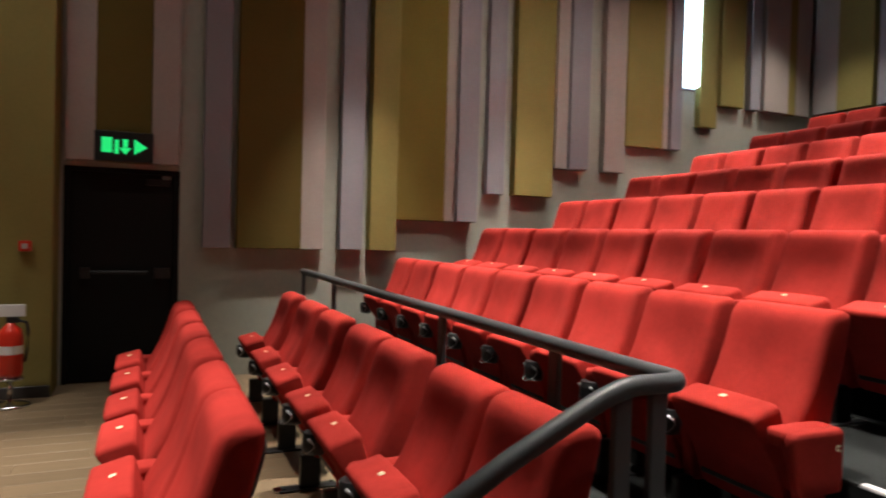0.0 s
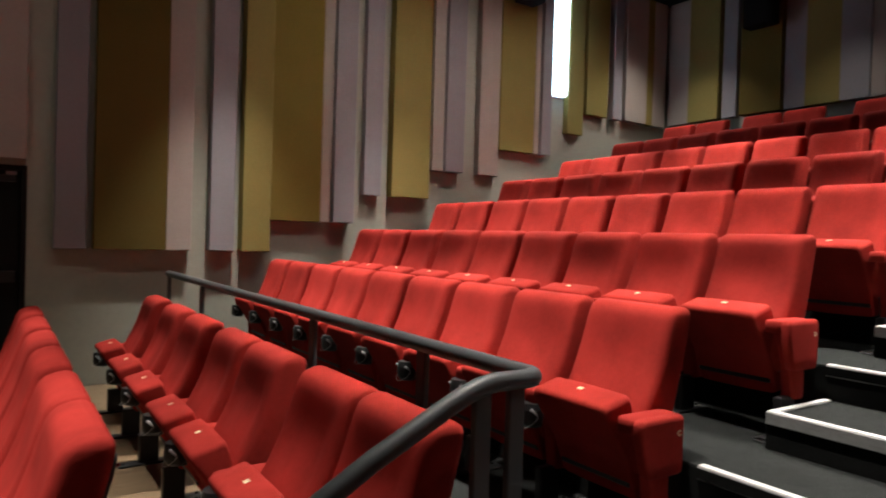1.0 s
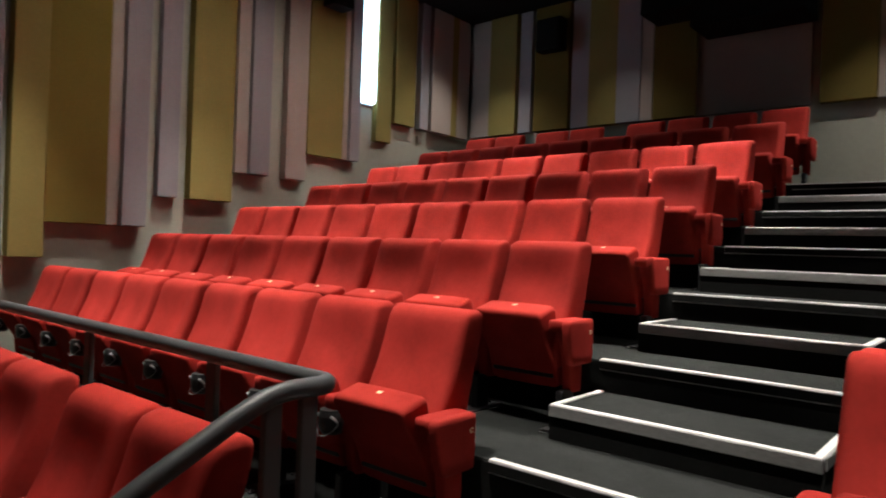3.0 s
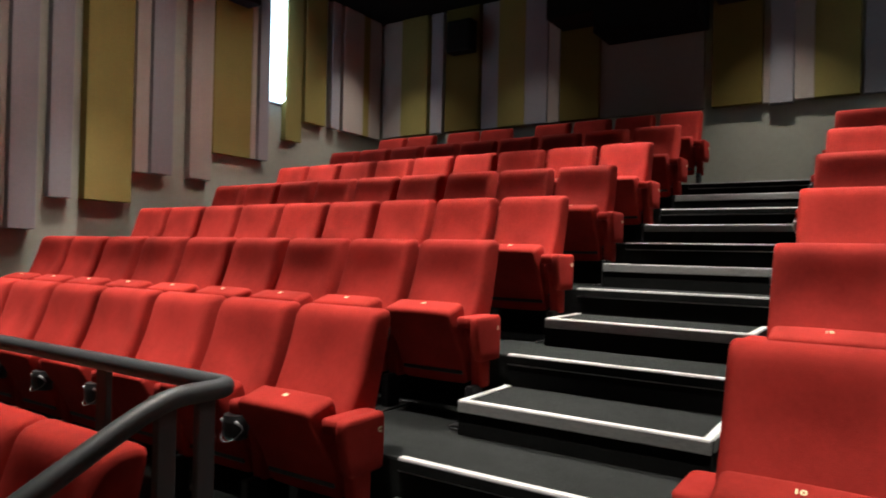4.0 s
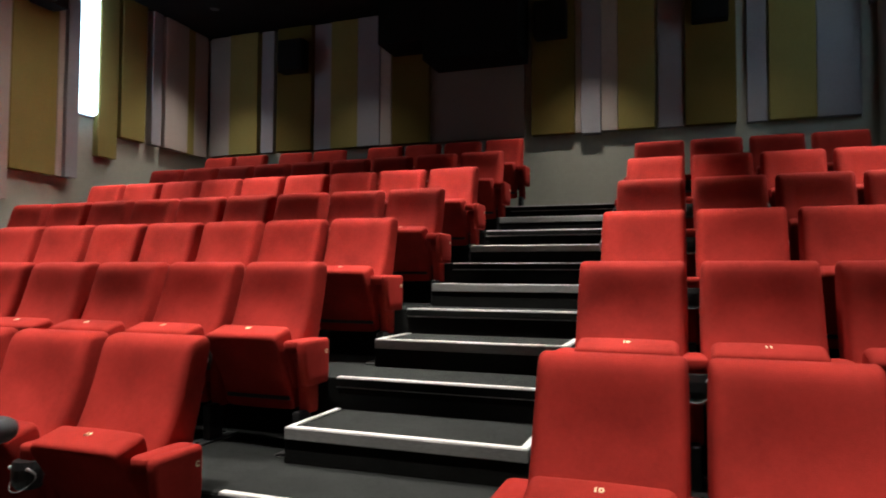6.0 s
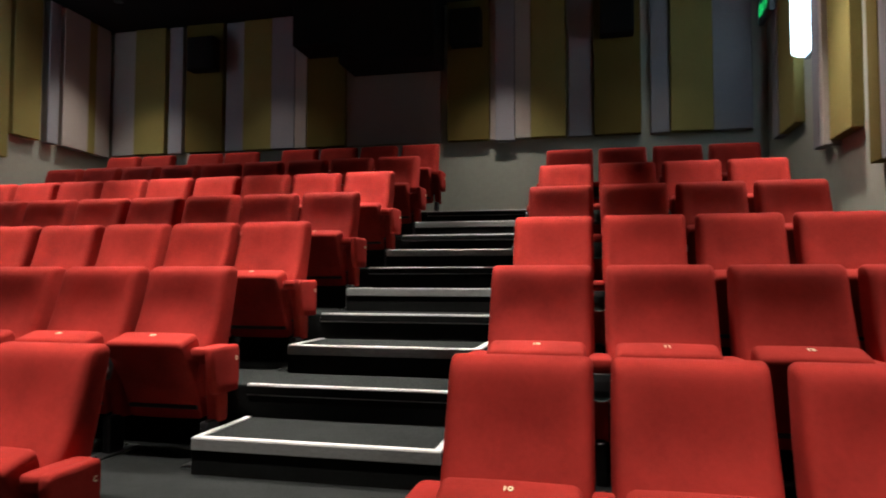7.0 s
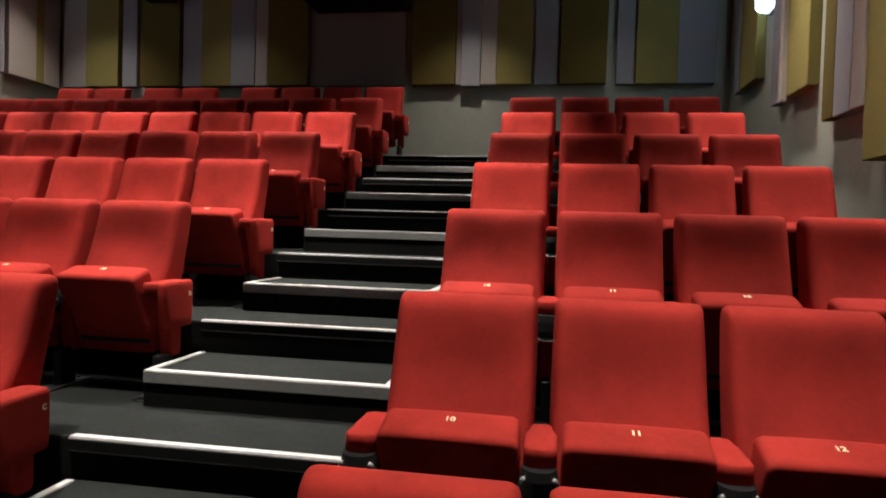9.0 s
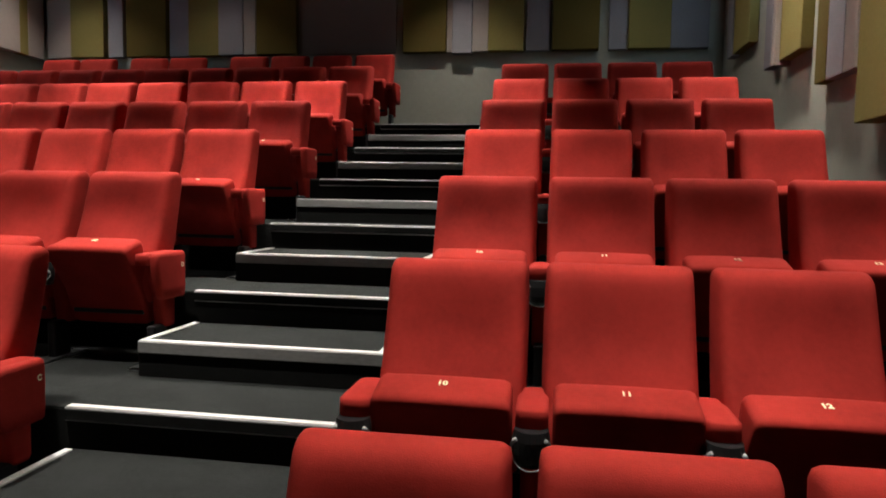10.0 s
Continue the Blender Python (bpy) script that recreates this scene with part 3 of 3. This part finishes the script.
def seat(m, label, group, number=None, letter=None, first=False, last=False, ends=0, wide=1.0, tall=1.0):
    """A tip-up seat; its armrest stands on its +y side, and on its -y side too where it ends a row."""
    s = tagged(empty("cinema_seat", m @ Matrix.Diagonal((1, wide, tall, 1))), label, "cinema seat", group)
    linked("back_shell", SHELL, linked("backrest", BACKREST, s), label="unseen black back shell, added to cut bounced light")
    linked("seat_cushion", CUSHION, s, label="folded-up seat cushion")
    linked("tip_up_frame", PAN, s, label="black steel frame")
    for y, end in ((SEAT / 2, last), (-SEAT / 2, first)):
        if y < 0 and not end:
            continue
        a = linked("armrest", ARM, s, pose(0, y, 0))
        side = 1 if y > 0 else -1
        if side == ends and end:
            panel_ob = linked("side_panel", SIDE_PANEL, a, pose(0, side * 0.062, 0), "red upholstered end panel")
            if letter in "CD":
                lettering(letter, 0.030, CREAM, a, pose(-0.185, side * 0.0885, 0.505, 90, 0, 0), "row_letter")
            else:
                linked("row_letter", BAR, a, pose(-0.185, side * 0.0885, 0.505, 90, 0, 0))
        else:
            c = linked("cup_holder", CUP, a, label="black cup holder")
            linked("rim", RIM, c, label="pale grey rim")
        linked("standard", STANDARD, s, pose(0, y, 0), "red upholstered arm standard")
        lg = linked("leg", LEG, s, pose(0, y, 0), "black steel leg")
        linked("foot_cap", CAP, lg, label="bright metal foot cap")
    if number:
        lettering(number, 0.034, CREAM, s, pose(-0.366, 0, 0.6295, 0, -15.2, 0) @ pose(0, 0, 0, 0, 0, -90), "number")
    else:
        linked("number", BAR, s, pose(-0.366, 0, 0.6295, 0, -15.2, 0) @ pose(0, 0, 0, 0, 0, -90))
    return s


NAMES = "CDEFGHI"
for k in range(7):
    lab = "red velour tip-up cinema seat, folded, in raked row"
    g = "raked row seats"
    for j in range(9):
        y = 0.345 + SEAT * j
        if k == 6:
            if j > 7:
                continue
            y += (0.0, 0.0, 0.0, 0.0, 0.30, 0.30, 0.48, 0.48)[j]
        seat(pose(k * PITCH + 0.008, y, k * RISE), lab, g, None, NAMES[k], first=j == 0, last=j == (7 if k == 6 else 8), ends=-1)
    if k < 6:
        for j in range(4):
            seat(pose(k * PITCH + 0.008, -1.592 - 0.56 * (3 - j), k * RISE), lab, "raked seats across the aisle", str(13 - j) if k < 2 else None, None, first=j == 0, last=j == 3)
for j in range(4):
    seat(pose(-0.94, -1.592 - 0.56 * (3 - j), LOWER), "red velour tip-up cinema seat on the flat floor", "raked seats across the aisle", None, None, first=j == 0, last=j == 3)
for row_x, places, tall in ((-1.325, (0.14, 0.66, 1.35, 1.91, 2.63, 3.30, 4.05), 0.972), (-2.225, (0.44, 0.95, 1.57, 2.12, 2.75, 3.37), 0.975)):
    for j, y in enumerate(places):
        seat(pose(row_x, y, FLOOR), "red velour tip-up cinema seat on the oak floor", "flat floor seats", None, None, first=j == 0, last=j == len(places) - 1, tall=tall)

# ---- things by the door ----
e = tagged(empty("fire_extinguisher", pose(-3.50, 4.74, FLOOR)), "red fire extinguisher with white label on a chrome stand", "extinguisher")
part("cylinder", lathe(bmesh.new(), [(0.03, 0.24), (0.085, 0.25), (0.09, 0.28), (0.09, 0.58), (0.075, 0.63), (0.035, 0.66), (0.03, 0.68)]), EXT_RED, e, smooth=True)
part("label", lathe(bmesh.new(), [(0.0912, 0.43), (0.0912, 0.50)]), WHITE, e, "white printed label")
part("valve", boxed(-0.03, 0.06, -0.02, 0.02, 0.68, 0.73, bevel=0.006), BLACK_PLASTIC, e)
part("hose", tube(bmesh.new(), [(0.05, 0, 0.70), (0.11, 0, 0.68), (0.125, 0, 0.60), (0.115, 0, 0.45), (0.10, 0, 0.36)], 0.012, 8), BLACK_PLASTIC, e, smooth=True)
st = tagged(empty("extinguisher_stand", pose(-3.50, 4.74, FLOOR)), "chrome pedestal stand with a white notice on top", "stand")
part("base", lathe(bmesh.new(), [(0.15, 0.0), (0.15, 0.012), (0.12, 0.025), (0.03, 0.035), (0.02, 0.05)], n=28), CHROME, st, smooth=True)
part("pole", tube(bmesh.new(), [(0, 0, 0.03), (0, 0, 0.225)], 0.018), CHROME, st, smooth=True)
part("ring", lathe(bmesh.new(), [(0.095, 0.215), (0.10, 0.225), (0.10, 0.238), (0.095, 0.239)]), CHROME, st, smooth=True)
part("back_strip", boxed(-0.015, 0.015, 0.10, 0.108, 0.22, 0.80), CHROME, st)
part("notice", boxed(-0.10, 0.09, 0.085, 0.098, 0.72, 0.82, bevel=0.002, seg=1), WHITE, st, "white notice")
c = tagged(empty("call_point", pose(-3.44, 4.998, 1.05)), "red fire alarm call point on the olive wall", "call point")
part("case", boxed(-0.045, 0.045, -0.05, 0.0, -0.045, 0.045, bevel=0.006), EXT_RED, c)
part("glass", boxed(-0.022, 0.022, -0.053, -0.0505, -0.022, 0.022), GREY_PLASTIC, c, "pale square glass")

# ---- oak floor boards ----
BOARD = {}
rnd = random.Random(4)
row = 0
y = 5.44
while y > -1.1:
    x = -1.06 - rnd.random() * 0.8
    first = True
    xa = -1.06
    while xa > FRONT + 0.02:
        L = rnd.choice((0.8, 1.2, 1.6))
        if first:
            L *= rnd.choice((0.4, 0.7, 1.0))
            L = round(L, 2)
            first = False
        L = min(L, round(xa - FRONT, 2))
        if y > 4.9 and xa - L < -3.26:
            L = round(xa + 3.26, 2)
            if L < 0.05:
                break
        if L not in BOARD:
            BOARD[L] = mesh_of("floor_board", boxed(-L / 2 + 0.0012, L / 2 - 0.0012, -0.0938, 0.0938, -0.004, 0.0, bevel=0.001, seg=1), WOOD)
        linked("floor_board", BOARD[L], floor, pose(xa - L / 2, y - 0.095, FLOOR))
        xa -= L
    y -= 0.19
